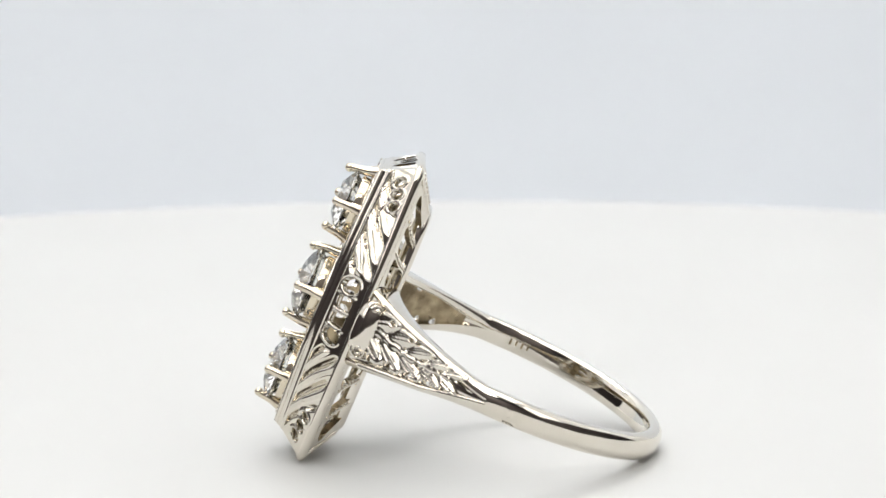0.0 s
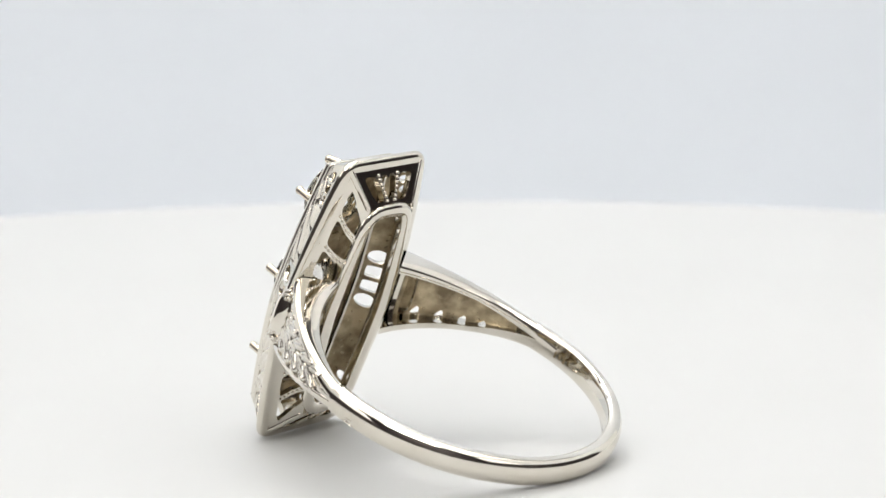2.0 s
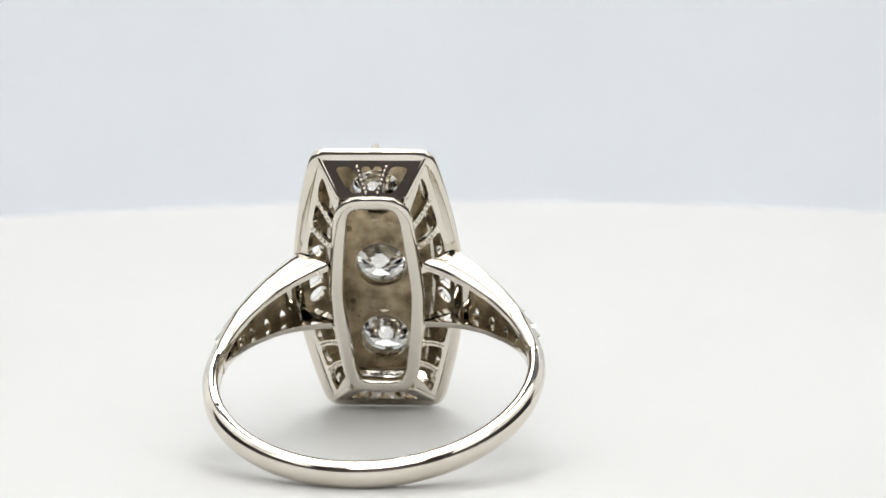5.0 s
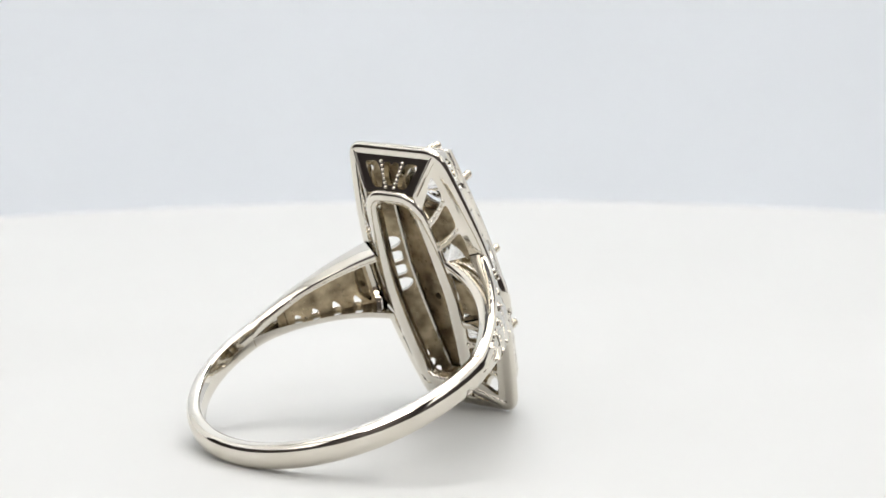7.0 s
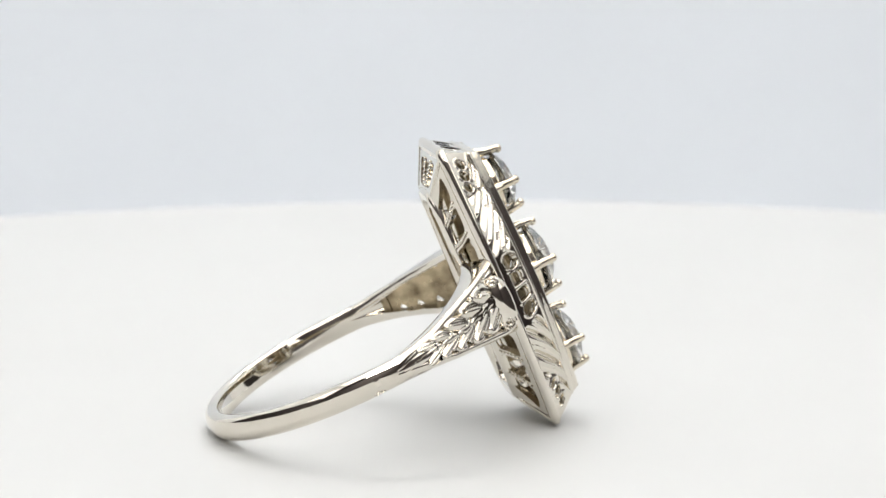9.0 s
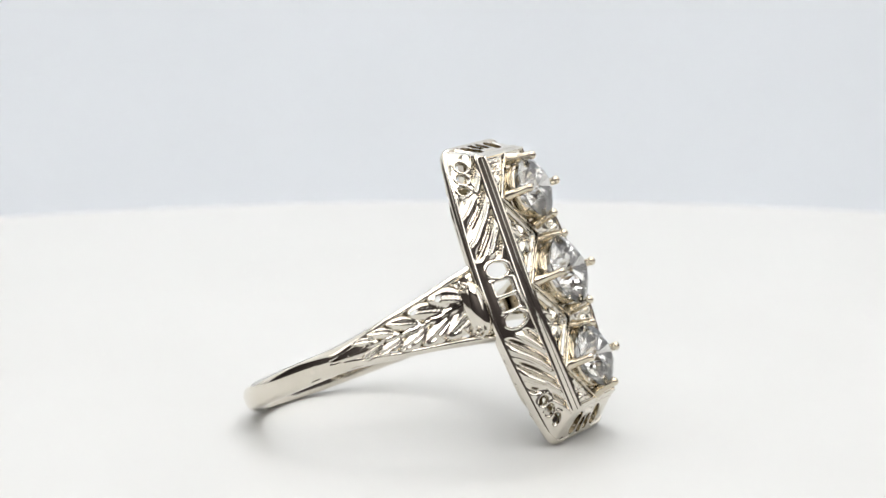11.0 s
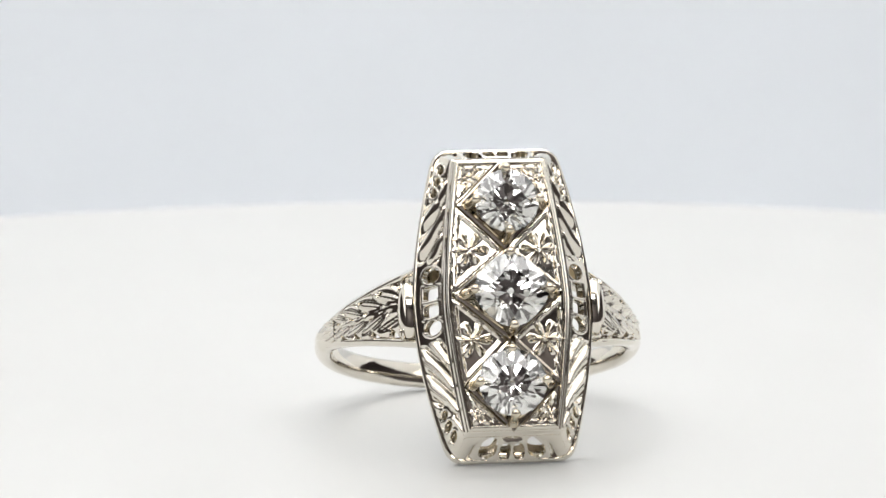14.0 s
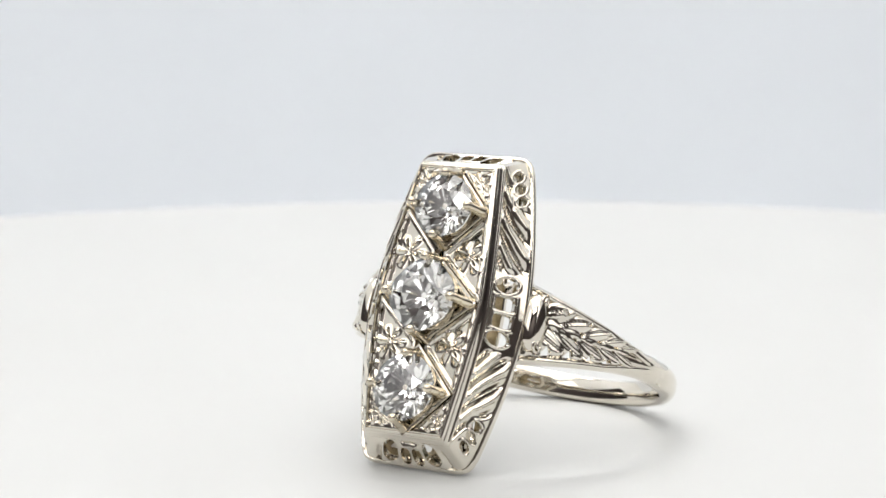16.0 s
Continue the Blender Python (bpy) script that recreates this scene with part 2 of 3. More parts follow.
def end_surface(sign):
    top, face = (TOP, FACE_TOP) if sign > 0 else (LOW, FACE_LOW)

    def f(u, v, h):
        a, v = u / 3.45, v / 1.6
        e = 0.14 + 0.2 * abs(a) ** 6
        r, g = Vector((a * (RIM_END - 0.34), sign * (top - e), 0.17)), Vector((a * FRAME_END, sign * face, WALL_Z))
        n = Vector((0, sign * (WALL_Z - 0.15), top - face)).normalized()
        return tuple(r.lerp(g, v) + n * h)
    return f


def make_head(ring):
    rim = outline(RIM_MID, RIM_END, TOP, LOW, corner=0.95, power=1.65)
    frame_path = outline(FRAME_MID, FRAME_END, FACE_TOP, FACE_LOW, corner=0.2)
    part("rim", loop_sweep(rim, [(-0.62, -0.34), (-0.3, -0.32), (-0.12, -0.25), (-0.03, -0.13), (0.0, 0.0), (-0.02, 0.11), (-0.07, 0.19), (-0.16, 0.24), (-0.26, 0.2), (-0.42, 0.12)]), WHITE_GOLD, ring, "polished outer rim", 50)
    part("face_frame", domed(loop_sweep(frame_path, [(-0.05, WALL_Z - 0.2), (0.07, WALL_Z - 0.1), (0.1, WALL_Z), (0.06, WALL_Z + 0.08), (-0.01, WALL_Z + 0.1), (-0.04, WALL_Z + 0.15), (-0.1, FRAME_Z - 0.22),
                                               (-0.16, FRAME_Z - 0.2), (-0.2, FRAME_Z - 0.08), (-0.26, FRAME_Z), (-0.33, FRAME_Z + 0.01), (-0.38, FRAME_Z - 0.06), (-0.43, FRAME_Z - 0.04), (-0.47, FRAME_Z - 0.14), (-0.5, WALL_Z - 0.2)])), WHITE_GOLD, ring, "polished stepped frame", 50)
    side = pierced([(-9.25, 0), (9.25, 0), (9.25, 1.6), (-9.25, 1.6)], side_holes(), side_surface, 0.35, 0.065, side_height)
    part("side_wall", side, WHITE_GOLD, ring, "pierced and hand-engraved scroll wall", 75)
    part("side_wall", mirrored(side), WHITE_GOLD, ring, "pierced and hand-engraved scroll wall", 75)
    # Thin layer added to dim the wall's inside by colour.
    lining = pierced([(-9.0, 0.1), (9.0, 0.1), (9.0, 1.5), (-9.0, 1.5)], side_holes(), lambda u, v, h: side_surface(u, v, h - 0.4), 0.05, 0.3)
    part("wall_lining", lining, DIM_CAST_GOLD, ring, "rough yellowish inner side of the wall, shade painted in", 60)
    part("wall_lining", mirrored(lining), DIM_CAST_GOLD, ring, "rough yellowish inner side of the wall, shade painted in", 60)
    for sign in (1, -1):
        shape = pierced([(-3.45, 0), (3.45, 0), (3.45, 1.6), (-3.45, 1.6)], end_holes(), end_surface(sign), 0.35, 0.08, end_height)
        part("end_wall", shape, WHITE_GOLD, ring, "pierced end wall", 40)


def side_holes():
    out = []
    for c in (1.66, -1.66):
        out.append(oval(c + 0.16, 0.92, 0.5, 0.5))
    for c in (0.54, -0.54):
        out.append(oval(c + 0.16, 0.92, 0.43, 0.42, 20, 5))
    for e in (1, -1):
        for c, v, r in ((8.4, 0.68, 0.33), (7.62, 0.58, 0.32), (6.88, 0.5, 0.29)):
            out.append(oval(e * c, v, r, r * 0.95, 12))
    return out


def side_height(u, v):
    """Carved scroll leaves between the groups of holes, and a fine raised edge round the holes."""
    a, h = abs(u - 0.1), 0.0
    w = min(1.0, max(v, 0) / 1.6)
    q = a - 2.3 * w - 1.0 * w ** 3 + 0.1 * noise.noise((u * 0.8, v * 1.1, 3.0 + (u > 0)))
    ph = (q - 2.3) / (1.65, 1.75)[u > 0]
    if -1.4 < ph < 2.4 and a > 2.4:
        k = ph - math.floor(ph)
        bump = math.sin(math.pi * k) * (1.25 - 0.5 * k)
        h = 0.46 * bump - 0.27 - 0.12 * math.exp(-((k - 0.6) / 0.09) ** 2)
        h *= min(1, v / 0.3) * min(1, (1.6 - v) / 0.14) * min(1, (a - 2.4) / 0.3) * min(1, (2.4 - ph) / 0.3)
        if a > 6.2 and v < 1.05:
            h *= max(0.0, 1 - (a - 6.2) / 0.3)
    b = abs(u - 0.16)
    for c, r in ((1.66, 0.5), (0.54, 0.45)):
        d = abs((math.hypot(b - c, v - 0.92) if c > 1 else max(abs(b - c), abs(v - 0.92))) - r - 0.05)
        if d < 0.07:
            h = max(h, 0.06 * (1 - d / 0.07))
    if a > 6.3:
        for c, w, r in ((8.4, 0.68, 0.33), (7.62, 0.58, 0.32), (6.88, 0.5, 0.29)):
            d = abs(math.hypot(abs(u) - c, v - w) - r - 0.06)
            if d < 0.08:
                h = max(h, 0.06 * (1 - d / 0.08))
    return h


def end_holes():
    out = []
    for e in (1, -1):
        out.append(oval(e * 0.45, 0.56, 0.38, 0.5, 16, 2.6, e * 0.12))
        out.append(slot([(e * 0.98, 1.25), (e * 1.45, 1.5), (e * 2.08, 1.22), (e * 2.2, 0.4), (e * 1.7, 0.08), (e * 1.02, 0.35)]))
    return out


def end_height(u, v):
    """A lens-shaped cut over the middle holes, a ridge under it, and a cut facet towards each corner."""
    lens = math.exp(-(u / 0.7) ** 4) * math.exp(-((v - 1.36 + 0.1 * u * u) / 0.06) ** 2)
    ridge = math.exp(-(u / 1.0) ** 4) * math.exp(-((v - 1.16 + 0.1 * u * u) / 0.08) ** 2)
    facet = math.exp(-((abs(u) - 2.62 + 0.2 * v) / 0.16) ** 2) * min(1, max(0.0, 1.25 - v) / 0.5)
    foot = 0.09 * math.exp(-((v - 0.1) / 0.1) ** 2) * math.cos(2.6 * u) ** 2 * math.exp(-(u / 2.0) ** 6)
    return 0.07 * ridge - 0.16 * lens - 0.17 * facet + foot


def face_half(y):
    """Half the width of the face inside its frame."""
    s = y / (FACE_TOP if y > 0 else FACE_LOW)
    return barrel(s, FRAME_MID, FRAME_END) - 0.47


def loz_half(k):
    return min(face_half(STONES[k]) - 0.02, 3.2), 2.72


def panel_outlines():
    """The plates left between the lozenges: four at the sides, four in the corners."""
    top, low = FACE_TOP - 0.47, -FACE_LOW + 0.47
    y0, y1, y2 = STONES
    out = []
    for sx in (1, -1):
        for i in (0, 1):
            a, b = STONES[i], STONES[i + 1]
            edge = [(sx * face_half(y), y) for y in np.linspace(a - 0.07, b + 0.07, 9)]
            near = [(sx * 0.34, b + 2.72 * (1 - 0.34 / loz_half(i + 1)[0]) + 0.05), (sx * 0.34, a - 2.72 * (1 - 0.34 / loz_half(i)[0]) - 0.05)]
            out.append(edge + near)
        out.append([(sx * face_half(y), y) for y in np.linspace(y0 + 0.07, top, 5)] + [(sx * 0.4, top)])
        out.append([(sx * face_half(y), y) for y in np.linspace(y2 - 0.07, low, 5)] + [(sx * 0.56, low)])
    return out


def panel_height(poly):
    q = np.array(poly)
    a, b = q, np.roll(q, -1, 0)
    area = a[:, 0] * b[:, 1] - b[:, 0] * a[:, 1]
    c = ((a + b) * area[:, None]).sum(0) / (3 * area.sum())
    ab = b - a
    ll = (ab ** 2).sum(1)

    def f(u, v):
        p = np.array((u, v))
        t = np.clip(((p - a) * ab).sum(1) / ll, 0, 1)
        d = np.min(np.linalg.norm(a + ab * t[:, None] - p, axis=1))
        edge = 0.1 * max(0.0, 1 - abs(d - 0.16) / 0.1) + 0.06 * max(0.0, 1 - abs(d - 0.02) / 0.07)
        r, th = math.hypot(u - c[0], v - c[1]), math.atan2(v - c[1], u - c[0])
        big = 1.1
        star = 0.0
        if r < big:
            petal = (0.5 + 0.5 * math.cos(6 * th)) ** 2.5
            star = 0.28 * petal * math.sin(math.pi * (r / big) ** 0.8)
        return max(edge, star if d > 0.2 else star * d / 0.2) - (0.07 if d > 0.26 else 0.0)
    return f


def make_face(ring):
    floor_at = 1.6
    path = outline(FRAME_MID - 0.45, FRAME_END - 0.45, FACE_TOP - 0.45, FACE_LOW - 0.45, corner=0.1)
    holes = [oval(0, y, 1.6, 1.6, 28) for y in STONES]
    for y in ((STONES[0] + STONES[1]) / 2, (STONES[1] + STONES[2]) / 2):
        for sx in (1, -1):
            holes.append(oval(sx * 1.9, y, 0.24, 0.24, 10))
    part("face_plate", pierced(path, holes, lambda u, v, h: (u, v, floor_at + h + swell(v)), 0.22, 0.5), DIM_CAST_GOLD, ring, "yellowish unpolished plate under the stones, shade painted in", 40)
    for poly in panel_outlines():
        part("engraved_panel", pierced(poly, [], lambda u, v, h: (u, v, FRAME_Z - 0.16 + h + swell(v)), 0.34, 0.075, panel_height(poly)), WHITE_GOLD, ring, "triangular plate engraved with a star", 75)
    for k, y in enumerate(STONES):
        hx, hy = loz_half(k)
        n = 8
        loz = []
        for (ax, ay), (bx, by) in zip(((hx, 0), (0, hy), (-hx, 0), (0, -hy)), ((0, hy), (-hx, 0), (0, -hy), (hx, 0))):
            loz += [(ax + (bx - ax) * i / n, y + ay + (by - ay) * i / n) for i in range(n)]
        setting_frame = part("collet", domed(loop_sweep(loz, [(-0.03, floor_at - 0.12), (-0.02, 2.08), (-0.05, 2.15), (-0.15, 2.17), (-0.19, 2.07), (-0.22, 2.06), (-0.25, 2.14), (-0.35, 2.11), (-0.4, 2.0), (-0.42, floor_at - 0.12)])), WHITE_GOLD, ring, "lozenge-shaped polished border", 45)
        slope = math.hypot(hx, hy)
        ix, iy = hx - 0.425 * slope / hy, hy - 0.425 * slope / hx
        shelf = pierced([(ix, y), (0, y + iy), (-ix, y), (0, y - iy)], [oval(0, y, 1.5, 1.5, 32)], lambda u, v, h: (u, v, 1.98 + h + swell(v)), 0.3, 0.3)
        part("shelf", shelf, PRONG_GOLD, setting_frame, "warm gold plate with a round seat hole", 45)


def gallery_facets():
    for sy in (1, -1):
        t = (TOP if sy > 0 else LOW) - 0.36
        x = RIM_END - 0.36
        yield "end", [(-x, sy * t, -0.2), (x, sy * t, -0.2), (1.95, sy * 6.95, BAND_Z), (-1.95, sy * 6.95, BAND_Z)]
        for sx in (1, -1):
            yield "side", [(sx * x, sy * t, -0.2), (sx * (RIM_MID - 0.25), sy * 1.7, -0.2), (sx * 2.8, sy * 1.7, BAND_Z), (sx * 1.95, sy * 6.95, BAND_Z)]


def slot(points, k=5):
    """A closed outline with rounded corners through a few points."""
    p = [Vector(q) for q in points]
    out = []
    for i, c in enumerate(p):
        a, b = p[i - 1], p[(i + 1) % len(p)]
        u, v = c + (a - c) * 0.35, c + (b - c) * 0.35
        for j in range(k + 1):
            f = j / k
            out.append(tuple(u * (1 - f) ** 2 + c * 2 * f * (1 - f) + v * f * f))
    return out


def make_gallery(ring):
    band = outline(2.75, 2.0, 6.95, 6.9, corner=1.35)
    part("inner_band", loop_sweep(band, [(-0.68, BAND_Z + 0.02), (-0.64, BAND_Z - 0.12), (-0.52, BAND_Z - 0.2), (-0.3, BAND_Z - 0.22), (-0.05, BAND_Z - 0.19), (0.1, BAND_Z - 0.1), (0.17, BAND_Z + 0.05), (0.1, BAND_Z + 0.35), (-0.68, BAND_Z + 0.5)]), WHITE_GOLD, ring, "smooth oval inner band", 50)
    for kind, corners in gallery_facets():
        a, b_, c, d = [Vector(p) for p in corners]
        n = (b_ - a).cross(d - a).normalized()
        if n.z > 0:
            n = -n
        wide = (b_ - a).length
        deep = ((d + c) / 2 - (a + b_) / 2).length

        def surf(u, v, h):
            u, v = u / wide, v / deep
            return tuple(a.lerp(b_, u).lerp(d.lerp(c, u), v) + n * h)
        if kind == "side":
            cells = [[(0.07, 0.32), (0.17, 0.25), (0.30, 0.27), (0.345, 0.6), (0.355, 0.94), (0.2, 0.94), (0.14, 0.62)],
                     [(0.355, 0.27), (0.47, 0.25), (0.585, 0.27), (0.625, 0.6), (0.635, 0.94), (0.43, 0.94), (0.41, 0.62)],
                     [(0.64, 0.27), (0.75, 0.25), (0.88, 0.28), (0.92, 0.6), (0.92, 0.94), (0.71, 0.94), (0.69, 0.62)]]
            bars = [[(0.328, 0.3), (0.375, 0.6), (0.392, 0.92)], [(0.612, 0.3), (0.656, 0.6), (0.672, 0.92)]]
        else:
            cells = [[(0.12, 0.26), (0.30, 0.24), (0.36, 0.6), (0.36, 0.86), (0.2, 0.86), (0.14, 0.6)], [(0.39, 0.26), (0.47, 0.24), (0.5, 0.34), (0.53, 0.24), (0.61, 0.26), (0.6, 0.62), (0.54, 0.8), (0.46, 0.8), (0.40, 0.62)],
                     [(0.70, 0.24), (0.88, 0.26), (0.86, 0.6), (0.8, 0.86), (0.64, 0.86), (0.64, 0.6)]]
            bars = [[(0.35, 0.25), (0.38, 0.55), (0.42, 0.84)], [(0.65, 0.25), (0.62, 0.55), (0.58, 0.84)]]
        holes = [slot([(u * wide, v * deep) for u, v in cell]) for cell in cells]
        if kind == "end":
            for p, q in ((a, d), (b_, c)):
                part("seam", rod(p + n * -0.14, q + n * -0.14, 0.2, 0.18, 14), WHITE_GOLD, ring, "", 60)
        panel = part("gallery_panel", pierced([(0, 0), (wide, 0), (wide, deep), (0, deep)], holes, surf, 0.4, 0.3), WHITE_GOLD, ring, "pierced sloping gallery panel", 40)
        grains = []
        for line in bars:
            for f in np.linspace(0, 1, 7):
                i = 0 if f < 0.5 else 1
                (u1, v1), (u2, v2) = line[i], line[i + 1]
                g = f * 2 - i
                grains.append(bead(surf((u1 + (u2 - u1) * g) * wide, (v1 + (v2 - v1) * g) * deep, 0.02), 0.1, k=8))
        tagged(part("milgrain", joined(*grains), WHITE_GOLD, panel, "rows of tiny beads", 60), kind="stuff")


def diamond_shape(r):
    hc, hp = 0.31 * r, 0.86 * r
    t, mc, mp = 0.5 * r, 0.74 * r, 0.36 * r
    vs, fs = [], []

    def ringpts(rad, z, k, off):
        i0 = len(vs)
        vs.extend((rad * math.cos(2 * math.pi * (i + off) / k), rad * math.sin(2 * math.pi * (i + off) / k), z) for i in range(k))
        return i0
    zc = hc * (r - mc * math.cos(math.pi / 8)) / (r - t)
    zp = -hp * (r - mp * math.cos(math.pi / 8)) / (r * 0.94)
    T, C, G, H, P, Q = (ringpts(t, hc, 8, 0), ringpts(mc, zc, 8, 0.5), ringpts(r, 0.015 * r, 16, 0), ringpts(r, -0.02 * r, 16, 0),
                        ringpts(mp, zp, 8, 0.5), ringpts(0.09 * r, -hp, 8, 0))
    fs.append(tuple(T + i for i in range(8)))
    fs.append(tuple(Q + 7 - i for i in range(8)))
    for k in range(8):
        n, b = (k + 1) % 8, (k - 1) % 8
        fs += [(T + k, C + k, T + n), (T + k, C + b, G + 2 * k, C + k), (C + k, G + 2 * k, G + 2 * k + 1), (C + k, G + 2 * k + 1, G + (2 * k + 2) % 16)]
        fs += [(Q + k, P + k, H + 2 * k, P + b), (Q + k, Q + n, P + k), (P + k, H + 2 * k + 1, H + 2 * k), (P + k, H + (2 * k + 2) % 16, H + 2 * k + 1)]
    for i in range(16):
        j = (i + 1) % 16
        fs.append((G + i, H + i, H + j, G + j))
    return vs, fs


def make_stones(ring):
    for k, (y, r) in enumerate(zip(STONES, (1.86, 2.1, 1.96))):
        x0, top = STONE_X[k], CLAW_TOP[k]
        shape = moved(diamond_shape(r), Matrix.Rotation(0.2 + k, 4, "Z"))
        if k == 1:
            # the middle stone is a little cushion-shaped
            shape = [(x * (1 + 0.05 * math.cos(4 * math.atan2(v, x))), v * (1 + 0.05 * math.cos(4 * math.atan2(v, x))), z) for x, v, z in shape[0]], shape[1]
        shape = moved(shape, Matrix.Translation((x0, y, top - 0.56)))
        part("diamond", shape, DIAMOND, ring, "round old-cut colourless diamond", 0)
        hx, hy = loz_half(k)
        base = 1.5 + swell(y)
        circle = [(x0 + r * 0.86 * math.cos(2 * math.pi * i / 40), y + r * 0.86 * math.sin(2 * math.pi * i / 40)) for i in range(40)]
        part("seat", loop_sweep(circle, [(-0.2, top - 1.6), (0.08, top - 1.55), (0.13, top - 1.15), (0.08, top - 0.98), (0.02, top - 1.02), (-0.2, top - 1.5)]), PRONG_GOLD, ring, "round gold seat under the stone", 50)
        for dx, dy in ((1, 0), (-1, 0), (0, 1), (0, -1)):
            far = (hx if dx else hy) - 0.5
            at = lambda q, z: (x0 + dx * q, y + dy * q, z)
            q = CLAWS[k]
            part("prong", joined(rod(at(far + 0.05, base), at(q + 0.16, top - 0.95), 0.42, 0.27, 14, False), rod(at(q + 0.16, top - 1.0), at(q + 0.02, top + 0.12), 0.27, 0.23, 14), bead(at(q + 0.01, top - 0.05), 0.27, k=14)), PRONG_GOLD, ring, "short round claw", 50)


def hoop_y(z, x=0.0):
    return 0.025 * z - 0.028 * x + 0.011


def outer_at(f):
    a = math.radians(98 + 52.5 * f)
    q = HOOP + 0.42 * f ** 2 - 0.25 * math.sin(math.pi * max(f, 0))
    return q * math.sin(a), HOOP_Z - q * math.cos(a)


def inner_at(f):
    a = math.radians(98 + 61.5 * f)
    q = HOOP - 1.02 - 0.85 * max(f, 0) ** 1.4 - 0.12 * math.sin(math.pi * max(f, 0))
    return q * math.sin(a), HOOP_Z - q * math.cos(a)


def rail_half(f):
    return 0.8 + 1.63 * max(f, 0) ** 1.28


def shoulder_surface(u, v, h):
    f = 1 - u / 9.4
    x, z = outer_at(f)
    x2, z2 = outer_at(f + 0.01)
    n = Vector((-(z2 - z), 0, x2 - x)).normalized()
    if n.x < 0:
        n = -n
    p = Vector((x, hoop_y(z) + 0.1 * max(f, 0) + v * (rail_half(f) - 0.2), z)) + n * (h - 0.22 + 0.14 * min(1.0, (1 - abs(v)) / 0.25) - 0.25 * max(0.0, 1 - f / 0.1))
    return tuple(p)


def shoulder_height(u, v):
    """Pairs of rounded leaves that spring from a stem, their tips away from the head."""
    w, h = v - 0.08 - 0.05 * math.sin(u * 1.1), -0.2
    side = 1 if w > 0 else -1
    for i, root in enumerate((0.1, 1.7, 3.3, 4.8, 6.1)):
        long = 2.5 - 0.2 * i
        q = (u - root - (0.3 if side > 0 else 0.0)) / long
        if not 0.0 < q < 1.0:
            continue
        mid = 0.74 * q ** 0.75
        wide = 0.06 + 0.36 * math.sin(math.pi * q ** 1.25) ** 0.7
        d = (abs(w) - mid) / wide
        if abs(d) < 1:
            leaf = 0.42 * math.sqrt(1 - d * d) * (0.55 + 0.45 * q) - 0.1 * math.exp(-((d - 0.1) / 0.16) ** 2) - 0.05 * math.exp(-((d + 0.5) / 0.14) ** 2) - 0.16
            h = max(h, leaf)
    if abs(w) < 0.09:
        h = max(h, 0.1)
    return h * max(0.0, min(1, (9.2 - u) / 1.2, (1 - abs(v)) / 0.1, max(0.0, u - 0.3) / 0.4))


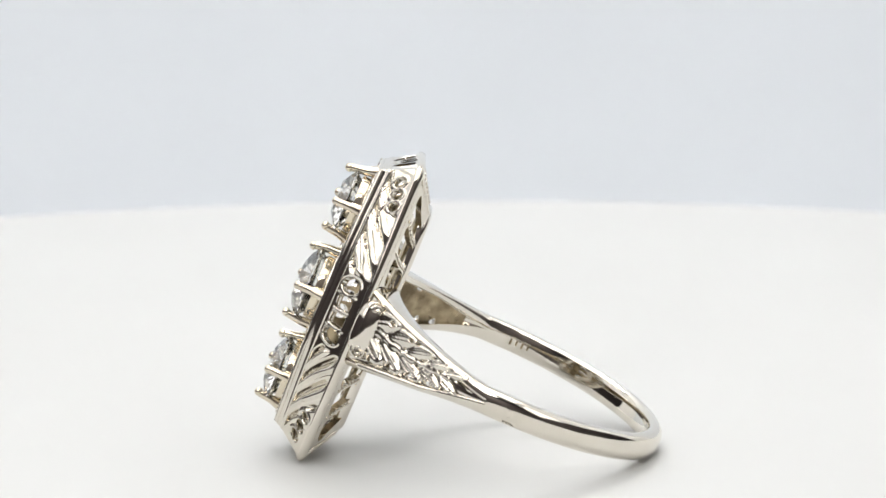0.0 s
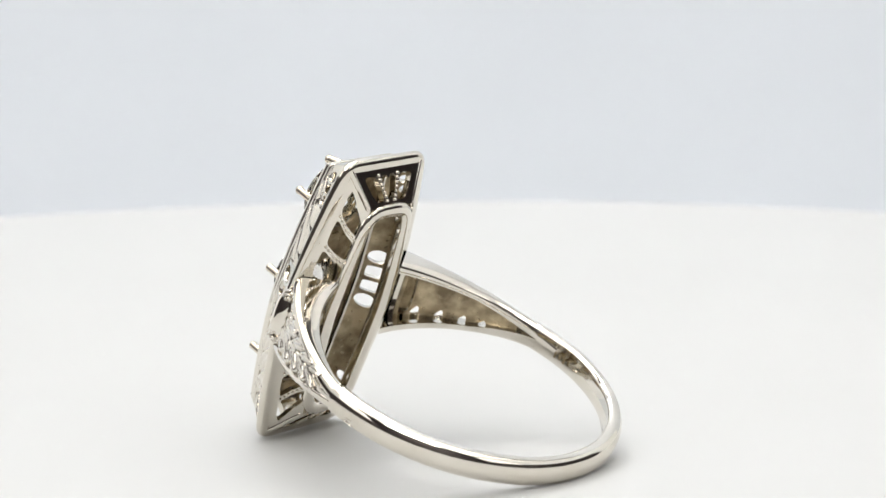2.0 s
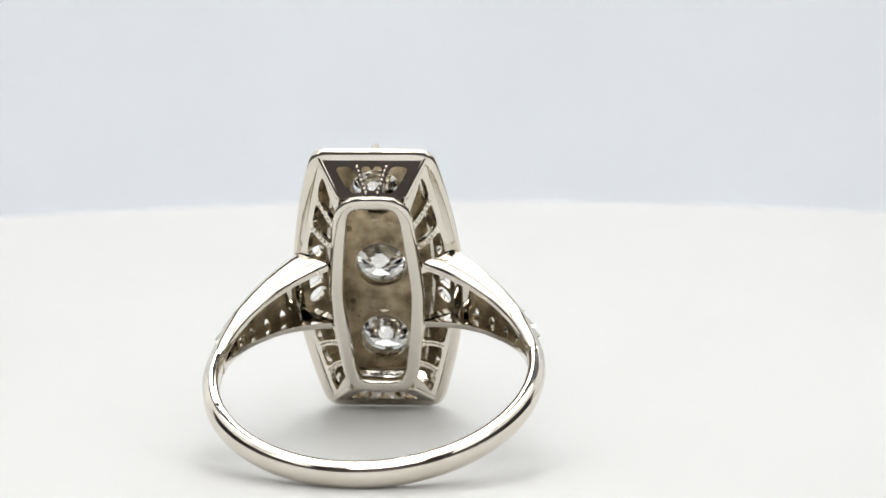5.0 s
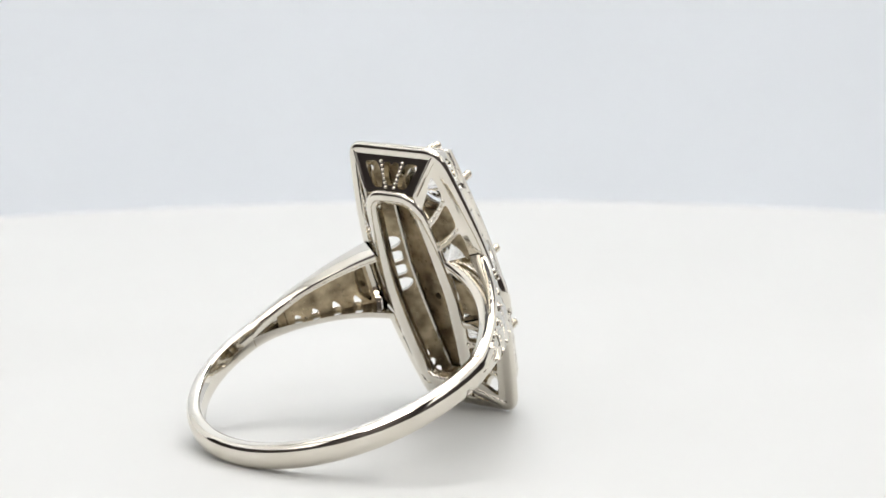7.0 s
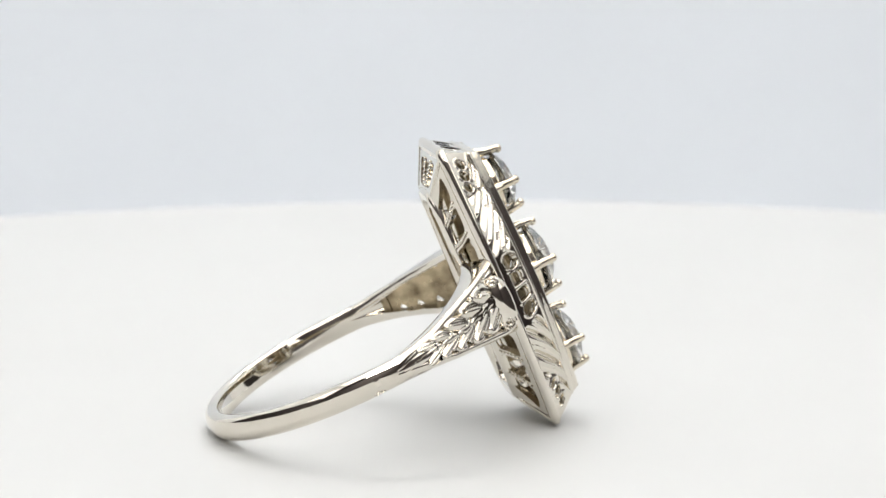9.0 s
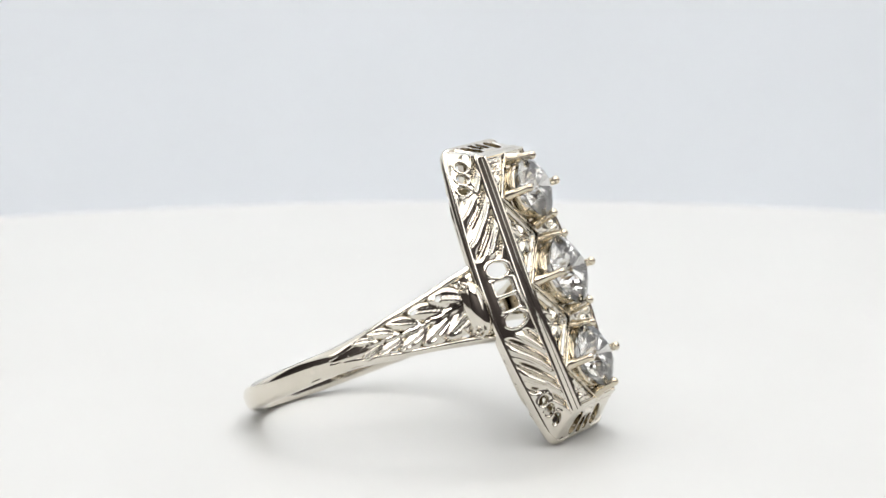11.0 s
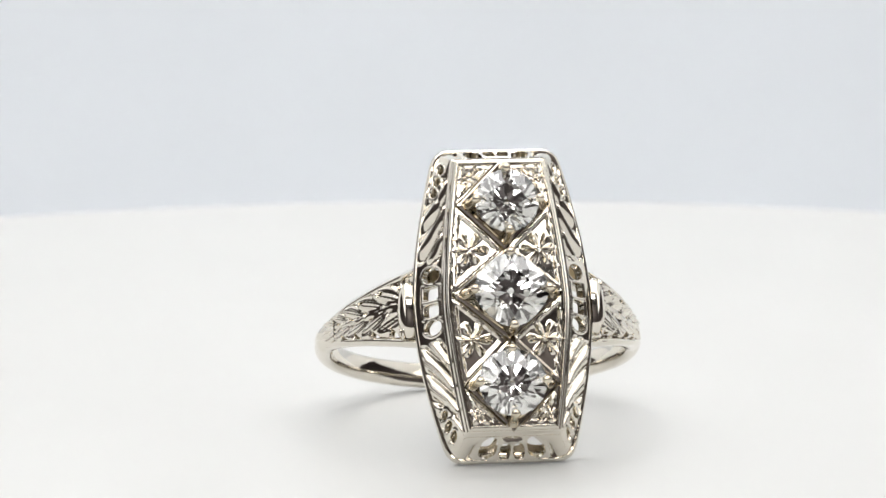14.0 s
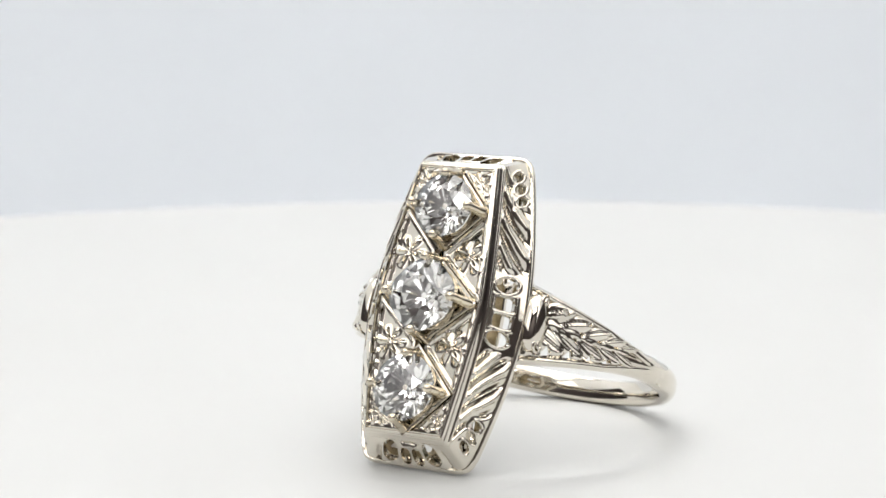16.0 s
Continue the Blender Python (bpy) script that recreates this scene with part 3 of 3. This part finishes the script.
def make_hoop(ring):
    # bottom part of the hoop, half round outside and nearly flat inside
    rows = []
    for a in np.radians(np.linspace(-113, 113, 261)):
        hw = 0.79
        deep = max(0.0, min(1.0, (abs(math.degrees(a)) - 97) / 15.5))
        ro, ri = HOOP - 0.25 * deep, HOOP - 1.02 + 0.55 * deep ** 0.8
        hw = 0.79 - 0.08 * deep
        sec = [(ri + 0.02, -hw * 0.75), (ri + 0.12, -hw * 0.95), (ri + 0.3, -hw)]
        sec += [(ro - 0.5 + 0.5 * math.sin(b), -hw * math.cos(b)) for b in np.radians((0, 18, 34, 42, 54, 66, 74))]
        sec += [(q, -y) for q, y in reversed(sec)]
        # a tapering notch cut into the lower flank where the shoulder begins
        at = abs(math.degrees(a))
        if 83 < at < 91:
            for i in (6, 7, 8):
                sec[i] = (sec[i][0] - 0.11 * min(1.0, (at - 83) / 5), sec[i][1])
        rows.append([(HOOP_X + q * math.sin(a), hoop_y(HOOP_Z - q * math.cos(a), q * math.sin(a)) + y, HOOP_Z - q * math.cos(a)) for q, y in sec])
    part("shank", skin(rows), WHITE_GOLD, ring, "plain polished half-round hoop", 50)
    marks = []
    for k, a in enumerate((-86, -83.6, -81.2, -78.8)):
        m = Matrix.Translation((HOOP_X, 0, HOOP_Z)) @ Matrix.Rotation(radians(-a), 4, "Y")
        q = HOOP - 1.02
        marks.append(moved(box(-0.06, 0.06, -0.3 + 0.08 * (k % 2), 0.1, -q - 0.05, -q + 0.012), m))
    part("hallmark", joined(*marks), DIM_CAST_GOLD, ring, "worn unreadable stamped mark", 0)
    holes = [slot([(u - 0.36, -0.79), (u + 0.34, -0.79), (u + 0.1, -0.42)], 3) for u in (1.5, 3.0, 4.5, 5.8)]
    holes += [oval(u, 0.68, 0.24, 0.1, 10) for u in (2.3, 3.9)]
    panel = pierced([(0, -1), (9.4, -1), (9.4, 1), (0, 1)], holes, shoulder_surface, 0.3, 0.065, shoulder_height)
    # Inner layer, likewise coloured darker for the shaded hollow.
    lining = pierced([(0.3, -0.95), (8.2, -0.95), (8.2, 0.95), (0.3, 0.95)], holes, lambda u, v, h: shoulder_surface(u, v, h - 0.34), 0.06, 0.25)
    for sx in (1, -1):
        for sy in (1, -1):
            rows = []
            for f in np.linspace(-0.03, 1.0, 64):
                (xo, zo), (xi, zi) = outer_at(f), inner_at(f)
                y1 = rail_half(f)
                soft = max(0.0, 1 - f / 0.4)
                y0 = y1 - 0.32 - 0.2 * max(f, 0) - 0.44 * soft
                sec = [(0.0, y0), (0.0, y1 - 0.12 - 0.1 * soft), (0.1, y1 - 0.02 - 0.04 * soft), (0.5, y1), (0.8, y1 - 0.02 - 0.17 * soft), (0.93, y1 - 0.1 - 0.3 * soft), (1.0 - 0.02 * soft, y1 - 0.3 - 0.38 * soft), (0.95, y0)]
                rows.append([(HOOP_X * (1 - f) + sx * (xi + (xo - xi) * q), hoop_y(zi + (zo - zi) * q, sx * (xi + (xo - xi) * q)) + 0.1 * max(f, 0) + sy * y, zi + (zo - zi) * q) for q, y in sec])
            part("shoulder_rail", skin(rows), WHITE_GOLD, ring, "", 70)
        for shape, mat, name, label in ((panel, WHITE_GOLD, "shoulder_panel", "outer panel carved with leaf sprays"), (lining, DIM_CAST_GOLD, "shoulder_lining", "rough yellowish inner side of the shoulder, shade painted in")):
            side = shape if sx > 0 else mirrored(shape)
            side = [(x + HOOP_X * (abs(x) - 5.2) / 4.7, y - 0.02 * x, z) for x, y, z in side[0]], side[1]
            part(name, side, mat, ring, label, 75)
        rows = []
        for t in np.linspace(0.05, 1.75, 12):
            row = []
            for b in range(42):
                a = 2 * math.pi * b / 42
                q = math.sin(t) * (1 - 0.12 * math.exp(-(math.sin(a) / 0.25) ** 2) * math.sin(t))
                row.append((sx * (5.42 + 0.7 * math.copysign(abs(math.cos(t)) ** 0.8, math.cos(t))), 0.05 + 1.8 * q * math.copysign(abs(math.cos(a)) ** 0.8, math.cos(a)), -0.62 + 0.88 * q * math.sin(a)))
            rows.append(row)
        collar = part("collar", skin(rows), WHITE_GOLD, ring, "smooth rounded plate where shoulder meets head", 60)
        for y, r0 in ((-1.2, 0.5), (1.35, 0.36)):
            curl = []
            for a in np.linspace(0, 3.4 * math.pi, 40):
                q = r0 * (1 - 0.8 * a / (3.4 * math.pi))
                c = Vector((sx * (5.8 + 0.28 * (1 - q / r0)), y + q * math.cos(a), -0.6 + q * math.sin(a)))
                curl.append([c + Vector((0.09 * math.sin(b), 0.09 * math.cos(b) * math.cos(a), 0.09 * math.cos(b) * math.sin(a))) for b in np.linspace(0, 2 * math.pi, 8, endpoint=False)])
            part("volute", skin(curl), WHITE_GOLD, collar, "small scroll", 60)


def make_ring():
    ring = new("ring")
    tagged(ring, "white gold filigree dinner ring with three diamonds, on a turntable", "ring")
    make_head(ring)
    make_face(ring)
    make_gallery(ring)
    make_stones(ring)
    make_hoop(ring)
    return ring


setting()
desk()
table = turning_table()
ring = make_ring()


def motions():
    steps = [i * 0.25 for i in range(65)]
    walk(table, [(t, table_pose(t)) for t in steps])
    walk(ring, [(t, ring_pose(t)) for t in steps])


motions()
